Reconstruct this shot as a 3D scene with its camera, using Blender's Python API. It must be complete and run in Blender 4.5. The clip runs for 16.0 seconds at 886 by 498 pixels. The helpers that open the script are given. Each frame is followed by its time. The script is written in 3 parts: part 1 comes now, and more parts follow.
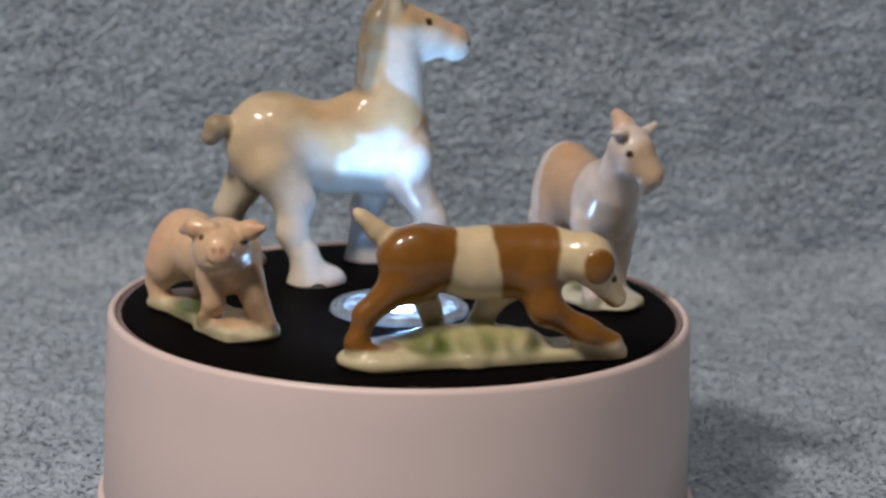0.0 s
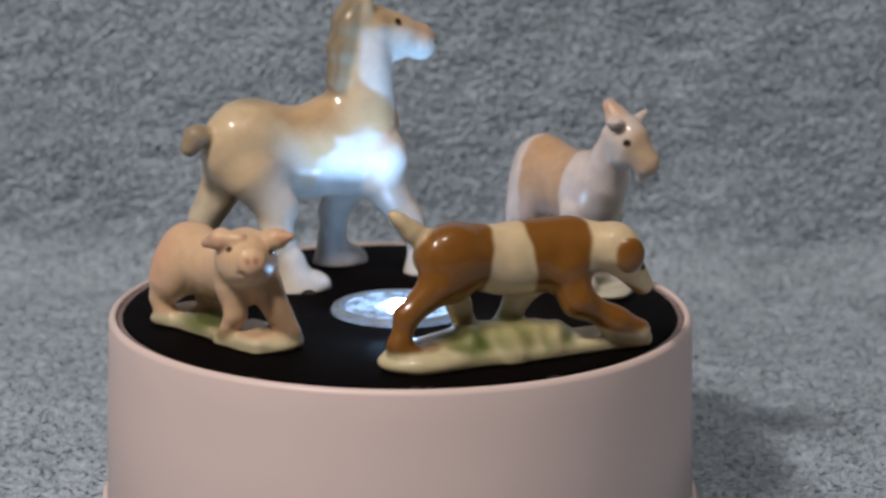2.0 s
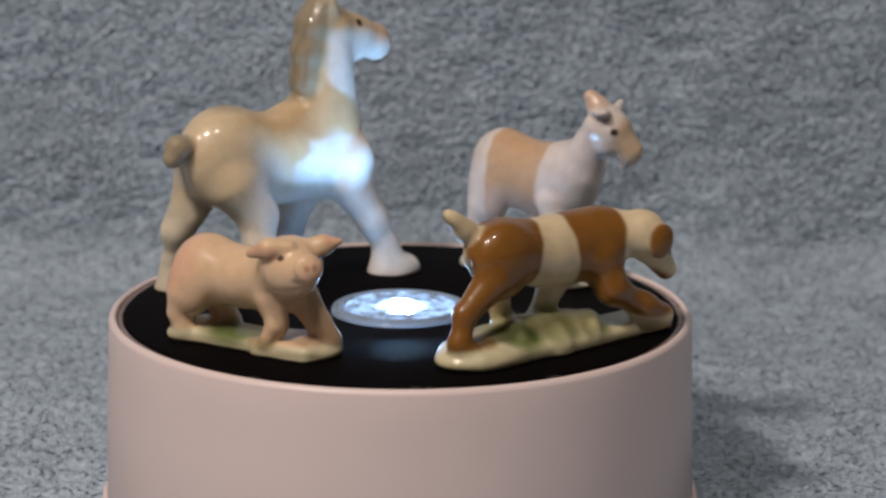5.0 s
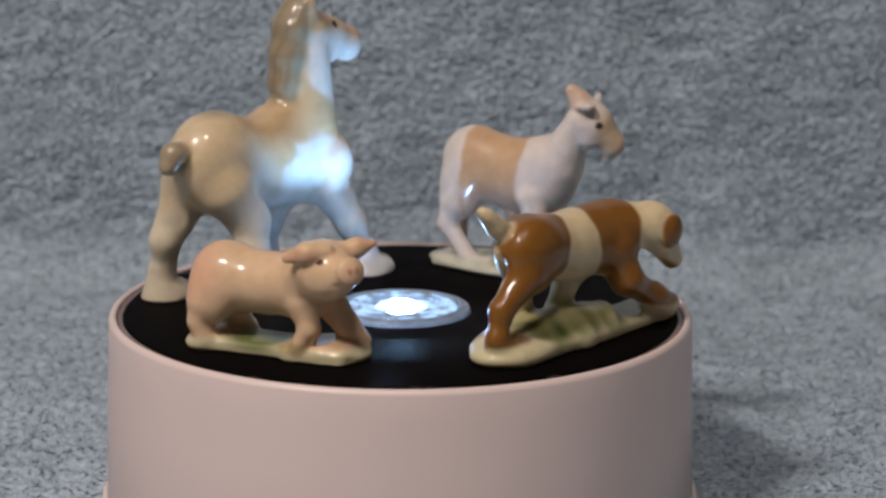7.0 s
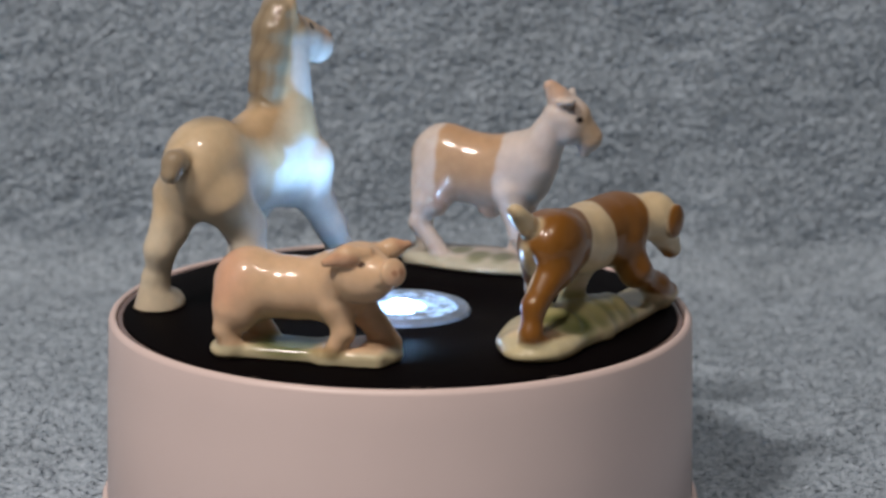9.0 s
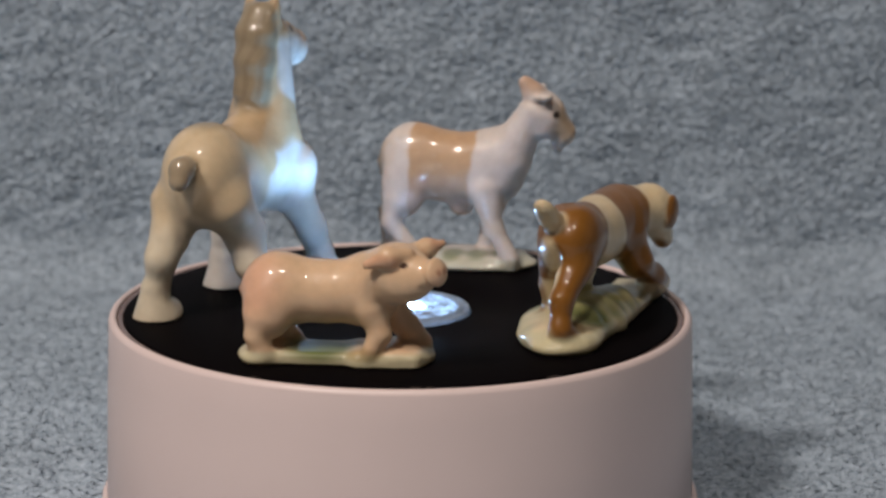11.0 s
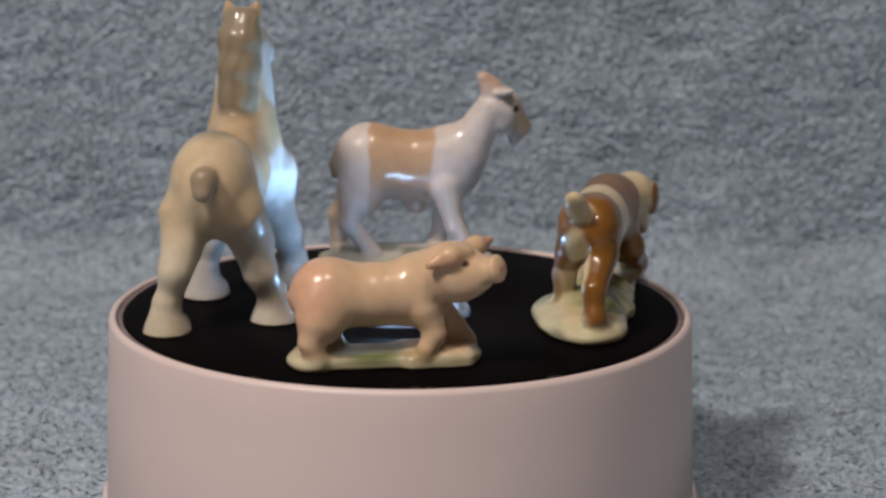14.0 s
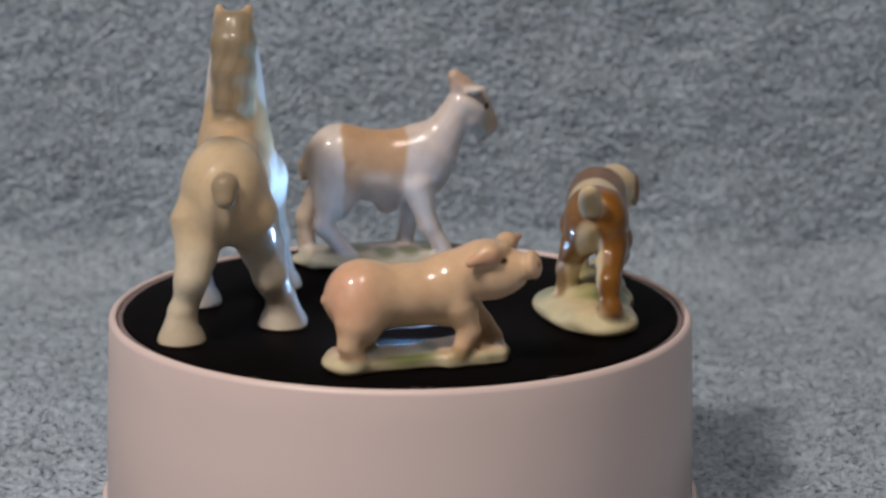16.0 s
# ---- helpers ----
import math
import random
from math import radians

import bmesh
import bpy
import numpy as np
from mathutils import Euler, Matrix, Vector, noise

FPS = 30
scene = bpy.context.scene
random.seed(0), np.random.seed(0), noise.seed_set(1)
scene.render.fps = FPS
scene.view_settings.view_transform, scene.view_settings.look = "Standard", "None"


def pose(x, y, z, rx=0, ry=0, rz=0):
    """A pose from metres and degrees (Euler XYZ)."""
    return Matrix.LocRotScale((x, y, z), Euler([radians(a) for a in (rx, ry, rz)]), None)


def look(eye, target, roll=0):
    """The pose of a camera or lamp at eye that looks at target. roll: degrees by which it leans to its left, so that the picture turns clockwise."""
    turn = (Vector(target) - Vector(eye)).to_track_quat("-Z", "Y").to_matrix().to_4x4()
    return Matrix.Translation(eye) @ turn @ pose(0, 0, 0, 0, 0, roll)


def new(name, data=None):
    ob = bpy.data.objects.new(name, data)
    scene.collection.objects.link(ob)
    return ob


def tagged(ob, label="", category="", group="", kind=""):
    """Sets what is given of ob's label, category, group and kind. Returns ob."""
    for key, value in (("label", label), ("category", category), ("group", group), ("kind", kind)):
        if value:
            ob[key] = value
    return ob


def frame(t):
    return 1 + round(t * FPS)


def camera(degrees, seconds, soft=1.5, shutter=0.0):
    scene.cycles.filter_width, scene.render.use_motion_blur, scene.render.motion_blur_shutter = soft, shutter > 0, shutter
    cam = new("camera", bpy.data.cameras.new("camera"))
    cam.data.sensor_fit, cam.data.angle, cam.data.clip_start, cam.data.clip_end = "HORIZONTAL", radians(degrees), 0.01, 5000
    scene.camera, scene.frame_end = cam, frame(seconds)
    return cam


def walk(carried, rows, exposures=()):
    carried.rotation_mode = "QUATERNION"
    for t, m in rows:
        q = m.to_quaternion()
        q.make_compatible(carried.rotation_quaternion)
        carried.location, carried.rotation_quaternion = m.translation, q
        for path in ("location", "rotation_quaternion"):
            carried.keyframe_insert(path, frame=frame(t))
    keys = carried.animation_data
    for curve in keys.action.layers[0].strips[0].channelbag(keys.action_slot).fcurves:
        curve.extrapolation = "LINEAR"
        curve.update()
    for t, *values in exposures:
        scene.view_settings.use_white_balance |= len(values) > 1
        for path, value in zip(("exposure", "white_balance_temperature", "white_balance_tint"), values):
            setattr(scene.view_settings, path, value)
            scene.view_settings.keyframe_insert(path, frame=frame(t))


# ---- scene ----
# millimetres are used for the small things; MM turns them into metres
MM = 0.001
TOP = 0.036          # height of the turning disc over the towel
ROLL = 0.377
BEAM_AZIMUTH, BEAM_POLAR = 100.0, 37.0
FLOOR_END, BEND, LEAN = 148.0, 16.0, 6.0   # the towel's flat part, its bend and its backward lean


def turn(t):
    """How far the disc has turned at t seconds, in degrees."""
    return 4.8455 * t - 0.01274 * t * t - 0.7075


def eye_pose(yaw, pitch, roll, x=0.0, y=-0.47916, z=0.1269 + TOP):
    d = Vector((math.sin(radians(yaw)) * math.cos(radians(pitch)), math.cos(radians(yaw)) * math.cos(radians(pitch)), -math.sin(radians(pitch))))
    e = Vector((x, y, z))
    return look(e, e + d, roll)


# ---- camera ----
cam = camera(18.44, 16.0, soft=2.7)
cam.data.dof.use_dof = True
cam.data.dof.focus_distance = 0.462
cam.data.dof.aperture_fstop = 32.0
# the camera stands tilted by a degree at first, and settles within half a second
SETTLE = [(0.0, 1.08), (0.4, 1.08), (0.5, 1.0), (0.6, 0.78), (0.7, 0.51), (0.8, 0.28), (0.9, 0.13), (1.0, 0.05), (1.2, 0.0)]
walk(cam, [(t, eye_pose(0.908, 13.565, ROLL + lean)) for t, lean in SETTLE] + [(16.0, eye_pose(0.908, 13.565, ROLL))])
scene.view_settings.exposure = 0.0

# ---- light ----
world = bpy.data.worlds.new("world")
scene.world = world
world.use_nodes = True
world.node_tree.nodes["Background"].inputs[0].default_value = (0.9, 0.93, 1.0, 1)
world.node_tree.nodes["Background"].inputs[1].default_value = 0.05


def area_lamp(name, eye, target, sx, sy, power, colour):
    data = bpy.data.lights.new(name, "AREA")
    data.shape, data.size, data.size_y, data.energy, data.color = "RECTANGLE", sx, sy, power, colour
    ob = new(name, data)
    ob.matrix_world = look(eye, target)
    return ob


area_lamp("room_lamp", (-0.42, -0.46, 0.80), (0, 0.02, 0.05), 0.16, 0.11, 6.05, (1.0, 0.88, 0.795))
area_lamp("room_lamp", (0.00, -0.72, 1.28), (0, 0.02, 0.05), 0.17, 0.11, 5.1, (1.0, 0.88, 0.795))


# ---- materials ----
def material(name):
    m = bpy.data.materials.new(name)
    m.use_nodes = True
    t = m.node_tree
    return m, t, t.nodes["Principled BSDF"]


def node(t, kind, **values):
    n = t.nodes.new(kind)
    for k, v in values.items():
        n.inputs[k.replace("_", " ")].default_value = v
    return n


def mottled(t, bsdf, colour_socket, scale, low, high):
    """Multiplies a colour by a soft noise between low and high."""
    tex = t.nodes.new("ShaderNodeTexCoord")
    ns = node(t, "ShaderNodeTexNoise", Scale=scale, Detail=4.0)
    t.links.new(tex.outputs["Object"], ns.inputs["Vector"])
    mr = t.nodes.new("ShaderNodeMapRange")
    mr.inputs["To Min"].default_value, mr.inputs["To Max"].default_value = low, high
    t.links.new(ns.outputs["Fac"], mr.inputs["Value"])
    mx = t.nodes.new("ShaderNodeMix")
    mx.data_type, mx.blend_type = "RGBA", "MULTIPLY"
    mx.inputs["Factor"].default_value = 1.0
    t.links.new(colour_socket, mx.inputs["A"])
    t.links.new(mr.outputs["Result"], mx.inputs["B"])
    t.links.new(mx.outputs["Result"], bsdf.inputs["Base Color"])
    return tex, mx


def plain(name, colour, rough, scale=300.0, low=0.92, high=1.06, bump=0.0, bump_scale=2000.0, metal=0.0):
    m, t, b = material(name)
    rgb = t.nodes.new("ShaderNodeRGB")
    rgb.outputs[0].default_value = (*colour, 1)
    tex, _ = mottled(t, b, rgb.outputs[0], scale, low, high)
    b.inputs["Roughness"].default_value, b.inputs["Metallic"].default_value = rough, metal
    if bump:
        ns = node(t, "ShaderNodeTexNoise", Scale=bump_scale, Detail=3.0)
        t.links.new(tex.outputs["Object"], ns.inputs["Vector"])
        bp = t.nodes.new("ShaderNodeBump")
        bp.inputs["Strength"].default_value, bp.inputs["Distance"].default_value = bump, 0.0002
        t.links.new(ns.outputs["Fac"], bp.inputs["Height"])
        t.links.new(bp.outputs["Normal"], b.inputs["Normal"])
    return m


def glaze_material():
    """Glazed porcelain; its painted colours are held by the mesh."""
    m, t, b = material("glazed_porcelain")
    at = t.nodes.new("ShaderNodeAttribute")
    at.attribute_name = "glaze"
    tex, _ = mottled(t, b, at.outputs["Color"], 420.0, 0.82, 1.13)
    b.inputs["Roughness"].default_value = 0.38
    b.inputs["Coat Weight"].default_value = 0.6
    b.inputs["Specular IOR Level"].default_value = 0.25
    b.inputs["Coat Roughness"].default_value = 0.06
    b.inputs["Subsurface Weight"].default_value = 0.12
    b.inputs["Subsurface Radius"].default_value = (1.0, 0.7, 0.5)
    b.inputs["Subsurface Scale"].default_value = 0.0012
    ns = node(t, "ShaderNodeTexNoise", Scale=260.0, Detail=2.0)
    t.links.new(tex.outputs["Object"], ns.inputs["Vector"])
    bp = t.nodes.new("ShaderNodeBump")
    bp.inputs["Strength"].default_value, bp.inputs["Distance"].default_value = 0.25, 0.0004
    t.links.new(ns.outputs["Fac"], bp.inputs["Height"])
    t.links.new(bp.outputs["Normal"], b.inputs["Normal"])
    t.links.new(bp.outputs["Normal"], b.inputs["Coat Normal"])
    return m


def towel_material(name, dark, pale, low, high):
    m, t, b = material(name)
    tex = t.nodes.new("ShaderNodeTexCoord")
    cr = t.nodes.new("ShaderNodeValToRGB")
    cr.color_ramp.elements[0].position, cr.color_ramp.elements[0].color = 0.30, (*dark, 1)
    cr.color_ramp.elements[1].position, cr.color_ramp.elements[1].color = 0.72, (*pale, 1)
    ns = node(t, "ShaderNodeTexNoise", Scale=800.0, Detail=5.0, Roughness=0.65)
    t.links.new(tex.outputs["Object"], ns.inputs["Vector"])
    t.links.new(ns.outputs["Fac"], cr.inputs["Fac"])
    _, mx = mottled(t, b, cr.outputs["Color"], 34.0, 0.86, 1.14)
    gi = t.nodes.new("ShaderNodeNewGeometry")
    mr = t.nodes.new("ShaderNodeMapRange")
    mr.inputs["To Min"].default_value, mr.inputs["To Max"].default_value = low, high
    t.links.new(gi.outputs["Random Per Island"], mr.inputs["Value"])
    m2 = t.nodes.new("ShaderNodeMix")
    m2.data_type, m2.blend_type = "RGBA", "MULTIPLY"
    m2.inputs["Factor"].default_value = 1.0
    t.links.new(mx.outputs["Result"], m2.inputs["A"])
    t.links.new(mr.outputs["Result"], m2.inputs["B"])
    t.links.new(m2.outputs["Result"], b.inputs["Base Color"])
    b.inputs["Roughness"].default_value = 0.95
    b.inputs["Specular IOR Level"].default_value = 0.1
    return m


GLAZE = glaze_material()
TOWEL = towel_material("terry_cotton", (0.241, 0.302, 0.362), (0.474, 0.556, 0.648), 0.70, 1.24)
DRUM = plain("pale_plastic", (0.73, 0.60, 0.58), 0.40, 60.0, 0.96, 1.03, 0.05, 900.0)
RING = plain("smoky_plastic", (0.20, 0.145, 0.14), 0.25, 200.0, 0.7, 1.15)
BLACK = plain("black_plastic", (0.0034, 0.0026, 0.0030), 0.55, 500.0, 0.8, 1.3, 0.1, 3000.0)
BLACK.node_tree.nodes["Principled BSDF"].inputs["Specular IOR Level"].default_value = 0.014
SCUFF = plain("dark_scuff", (0.05, 0.035, 0.03), 0.8)
WALLS = plain("wall_paint", (0.78, 0.77, 0.75), 0.9, 4.0, 0.95, 1.04)
WOOD = plain("brown_wood", (0.16, 0.09, 0.05), 0.45, 14.0, 0.7, 1.25)


def lens_material(name, glow):
    m, t, b = material(name)
    b.inputs["Base Color"].default_value = (0.40, 0.47, 0.56, 1)
    b.inputs["Roughness"].default_value = 0.06
    b.inputs["Transmission Weight"].default_value = 0.55
    b.inputs["IOR"].default_value = 1.49
    tex = t.nodes.new("ShaderNodeTexCoord")
    ns = node(t, "ShaderNodeTexNoise", Scale=330.0, Detail=2.0)
    t.links.new(tex.outputs["Object"], ns.inputs["Vector"])
    bp = t.nodes.new("ShaderNodeBump")
    bp.inputs["Strength"].default_value, bp.inputs["Distance"].default_value = 0.8, 0.0006
    t.links.new(ns.outputs["Fac"], bp.inputs["Height"])
    t.links.new(bp.outputs["Normal"], b.inputs["Normal"])
    # the LED's light inside the plastic is put in as patchy emission
    mr = t.nodes.new("ShaderNodeMapRange")
    mr.inputs["From Min"].default_value, mr.inputs["From Max"].default_value = 0.42, 0.66
    mr.inputs["To Min"].default_value, mr.inputs["To Max"].default_value = glow * 0.1, glow * 2.6
    t.links.new(ns.outputs["Fac"], mr.inputs["Value"])
    b.inputs["Emission Color"].default_value = (0.36, 0.60, 1.0, 1)
    t.links.new(mr.outputs["Result"], b.inputs["Emission Strength"])
    return m


LENS = lens_material("glow_clear_plastic", 0.36)
LENS_RIM = lens_material("clear_plastic", 0.03)
LENS_GLARE = lens_material("glare_glow_plastic", 1.6)
CHIP, _t, _b = material("led_glow")
_b.inputs["Emission Color"].default_value = (0.34, 0.61, 1.0, 1)
_b.inputs["Emission Strength"].default_value = 135.0
# emitter added for the beam on the horse, beside the LED's own glow
BEAM, _t, _b = material("added_beam_glow")
_b.inputs["Emission Color"].default_value = (0.32, 0.60, 1.0, 1)
_b.inputs["Emission Strength"].default_value = 28000.0
TUBE = plain("added_tube_black", (0.02, 0.02, 0.025), 0.6)


# ---- mesh helpers ----
def part(name, bm, mat, parent=None, label=""):
    me = bpy.data.meshes.new(name)
    bm.to_mesh(me)
    bm.free()
    me.materials.append(mat)
    for p in me.polygons:
        p.use_smooth = True
    ob = new(name, me)
    if parent:
        ob.parent = parent
    if label:
        ob["label"] = label
    return ob


def lathe(profile, steps=160, closed=False):
    """Turns a profile of (radius, height) in millimetres round the z axis."""
    bm = bmesh.new()
    rings = []
    for r, z in profile:
        if r < 1e-6:
            rings.append([bm.verts.new((0, 0, z * MM))] * steps)
        else:
            rings.append([bm.verts.new((r * MM * math.cos(2 * math.pi * i / steps), r * MM * math.sin(2 * math.pi * i / steps), z * MM)) for i in range(steps)])
    pairs = list(zip(rings, rings[1:])) + ([(rings[-1], rings[0])] if closed else [])
    for a, b in pairs:
        for i in range(steps):
            j = (i + 1) % steps
            q = []
            for v in (a[i], a[j], b[j], b[i]):
                if v not in q:
                    q.append(v)
            if len(q) > 2:
                bm.faces.new(q)
    bmesh.ops.recalc_face_normals(bm, faces=bm.faces)
    return bm


def box(x0, x1, y0, y1, z0, z1, bevel=0.0):
    bm = bmesh.new()
    bmesh.ops.create_cube(bm, size=1.0, matrix=Matrix.Translation(((x0 + x1) / 2, (y0 + y1) / 2, (z0 + z1) / 2)) @ Matrix.Diagonal((x1 - x0, y1 - y0, z1 - z0, 1)))
    if bevel:
        bmesh.ops.bevel(bm, geom=bm.edges[:], offset=bevel, segments=2, affect="EDGES")
    return bm


def arc(r, z, rad, a0, a1, n=6):
    return [(r + rad * math.cos(radians(a0 + (a1 - a0) * i / n)), z + rad * math.sin(radians(a0 + (a1 - a0) * i / n))) for i in range(n + 1)]


# ---- the room: plain walls round the table ----
def room():
    lo, hi, ft, up = -1.6, 1.6, -0.75, 1.65
    for name, b in (("floor", (lo, hi, lo, hi, ft - 0.1, ft)), ("wall_north", (lo, hi, hi, hi + 0.1, ft, up)), ("wall_south", (lo, hi, lo - 0.1, lo, ft, up)),
                    ("wall_east", (hi, hi + 0.1, lo - 0.1, hi + 0.1, ft, up)), ("wall_west", (lo - 0.1, lo, lo - 0.1, hi + 0.1, ft, up))):
        tagged(part(name, box(*b), WOOD if name == "floor" else WALLS), "plain surface closing the room around the table", "floor" if name == "floor" else "wall", kind="structure")
    tagged(part("ceiling", box(lo - 0.1, hi + 0.1, lo - 0.1, hi + 0.1, up, up + 0.1), WALLS), "plain painted ceiling over the table", "ceiling", kind="structure")
    table = tagged(new("table"), "plain brown wooden table under the towel", "table")
    table.location = (0, 0, ft)
    part("tabletop", box(-0.6, 0.6, -0.42, 0.42, -0.028 - ft, -0.004 - ft, 0.003), WOOD, table)
    for sx in (-1, 1):
        for sy in (-1, 1):
            part("leg", box(sx * 0.55 - 0.025, sx * 0.55 + 0.025, sy * 0.37 - 0.025, sy * 0.37 + 0.025, 0, -0.028 - ft), WOOD, table)
    board = tagged(new("backing_board"), "plain upright board behind the towel", "board")
    board.location = (0, 0.196, -0.004)
    part("panel", box(-0.36, 0.36, 0, 0.012, 0, 0.30, 0.001), WALLS, board)


# ---- the towel: one sheet over the table and up the board ----
def band_noise(shape, step, lo, hi, seed, stretch=1.0):
    """Even random relief whose waves are lo to hi millimetres long."""
    rng = np.random.default_rng(seed)
    f = np.fft.rfft2(rng.normal(size=shape))
    ky = np.fft.fftfreq(shape[0], step)[:, None]
    kx = np.fft.rfftfreq(shape[1], step)[None, :] * stretch
    k = np.sqrt(kx * kx + ky * ky)
    f *= np.exp(-((np.log(np.maximum(k, 1e-6)) - math.log(1 / math.sqrt(lo * hi))) / (0.5 * math.log(hi / lo))) ** 2)
    out = np.fft.irfft2(f, shape)
    return out / out.std()


def cloth(name, path, mat, seed, label, side):
    """A terry towel along a profile of (y, z) in millimetres, with its pile of cotton loops."""
    step = 0.5
    xs = np.arange(-135, 135.01, step)
    xs = np.concatenate([side, xs, -side[::-1]])
    path = np.array(path)
    tang = np.gradient(path, axis=0)
    tang /= np.linalg.norm(tang, axis=1)[:, None]
    nrm = np.stack([-tang[:, 1], tang[:, 0]], 1)
    shape = (len(path), len(xs))
    pile = band_noise(shape, step, 1.4, 3.3, seed, 0.7)
    fine = band_noise(shape, step, 1.0, 1.6, seed + 1)
    wave = band_noise(shape, step, 25, 70, seed + 2)
    hang = np.clip((path[:, 1] - 1.0) / 20.0, 0, 1)[:, None]
    drift = band_noise(shape, step, 5, 14, seed + 6, 2.2)
    hgt = (0.20 + 0.36 * hang) * np.tanh(pile * 0.9) + (0.08 + 0.08 * hang) * fine + 0.5 * wave + (0.30 - 0.12 * hang) * drift
    X = xs[None, :] + 0.25 * band_noise(shape, step, 1.2, 3.0, seed + 3)
    Y = path[:, :1] + nrm[:, :1] * hgt
    Z = path[:, 1:] + nrm[:, 1:] * hgt
    co = np.stack([np.broadcast_to(X, shape), Y, Z], -1).reshape(-1, 3) * MM
    n, m = shape
    idx = np.arange(n * m).reshape(n, m)
    quads = np.stack([idx[:-1, :-1], idx[:-1, 1:], idx[1:, 1:], idx[1:, :-1]], -1).reshape(-1, 4)
    # short cotton loops on the part near the table's middle, lying in drifts
    rng = np.random.default_rng(seed + 4)
    count = int(0.30 * (n - 16) * 540)
    iv = rng.integers(6, n - 10, count)
    ih = rng.integers(14, m - 14, count)
    root = co.reshape(n, m, 3)[iv, ih] / MM + rng.uniform(-0.25, 0.25, (count, 3))
    up = np.stack([np.zeros(count), nrm[iv, 0], nrm[iv, 1]], 1)
    along = np.stack([np.zeros(count), tang[iv, 0], tang[iv, 1]], 1)
    across = np.tile(np.array((1.0, 0, 0)), (count, 1))
    ang = (2.2 * band_noise(shape, step, 3.5, 9, seed + 5)[iv, ih] + rng.normal(0, 0.7, count))[:, None]
    lie = np.cos(ang) * across + np.sin(ang) * along
    flat = np.cross(up, lie)
    length = rng.uniform(0.7, 1.5, count)[:, None]
    wide = rng.uniform(0.15, 0.28, count)[:, None]
    lift = 0.45 + 0.55 * np.clip((path[iv, 1] - 1.0) / 20.0, 0, 1)[:, None]
    up = up * lift
    tip1 = root + up * length * 0.34 + lie * length * 0.36
    tip2 = root + up * length * 0.40 + lie * length * 0.95
    base_rows = [root - flat * wide, root + flat * wide, tip1 + flat * wide * 1.1, tip1 - flat * wide * 1.1, tip2 + flat * wide * 0.6, tip2 - flat * wide * 0.6]
    tco = np.stack(base_rows, 1).reshape(-1, 3) * MM
    k0 = (len(co) + 6 * np.arange(count))[:, None]
    tq = np.concatenate([k0 + np.array([0, 1, 2, 3]), k0 + np.array([3, 2, 4, 5])])
    me = grid_mesh(name, np.concatenate([co, tco]), np.concatenate([quads, tq]), mat)
    return tagged(new(name, me), label, "towel")


def towel():
    side = np.array([-350, -300, -250, -210, -180, -160, -147, -140.0])
    path = [(-340.0, 0.0), (-240, 0), (-140, 0), (-60, 0), (-40, 0)]
    path += [(-40 + 0.5 * i, 0.0) for i in range(1, int((FLOOR_END + 40) / 0.5))]
    (y, z), a = path[-1], 0.0
    while a < math.pi / 2 - radians(LEAN):
        a += 0.5 / BEND
        y, z = y + 0.5 * math.cos(a), z + 0.5 * math.sin(a)
        path.append((y, z))
    while z < 95:
        y, z = y + 0.5 * math.cos(a), z + 0.5 * math.sin(a)
        path.append((y, z))
    for _ in range(8):
        y, z = y + 25 * math.cos(a), z + 25 * math.sin(a)
        path.append((y, z))
    cloth("towel", path, TOWEL, 3, "grey-blue terry towel laid flat and draped up behind", side)


def grid_mesh(name, co, quads, mat, colour=None):
    me = bpy.data.meshes.new(name)
    me.vertices.add(len(co))
    me.vertices.foreach_set("co", np.ascontiguousarray(co, np.float32).ravel())
    me.loops.add(quads.size)
    me.loops.foreach_set("vertex_index", np.ascontiguousarray(quads, np.int32).ravel())
    me.polygons.add(len(quads))
    me.polygons.foreach_set("loop_start", np.arange(0, quads.size, 4, dtype=np.int32))
    me.polygons.foreach_set("use_smooth", np.ones(len(quads), bool))
    if colour is not None:
        at = me.color_attributes.new("glaze", "FLOAT_COLOR", "POINT")
        at.data.foreach_set("color", np.concatenate([colour, np.ones((len(colour), 1))], 1).astype(np.float32).ravel())
    me.update(calc_edges=True)
    me.validate()
    me.materials.append(mat)
    return me


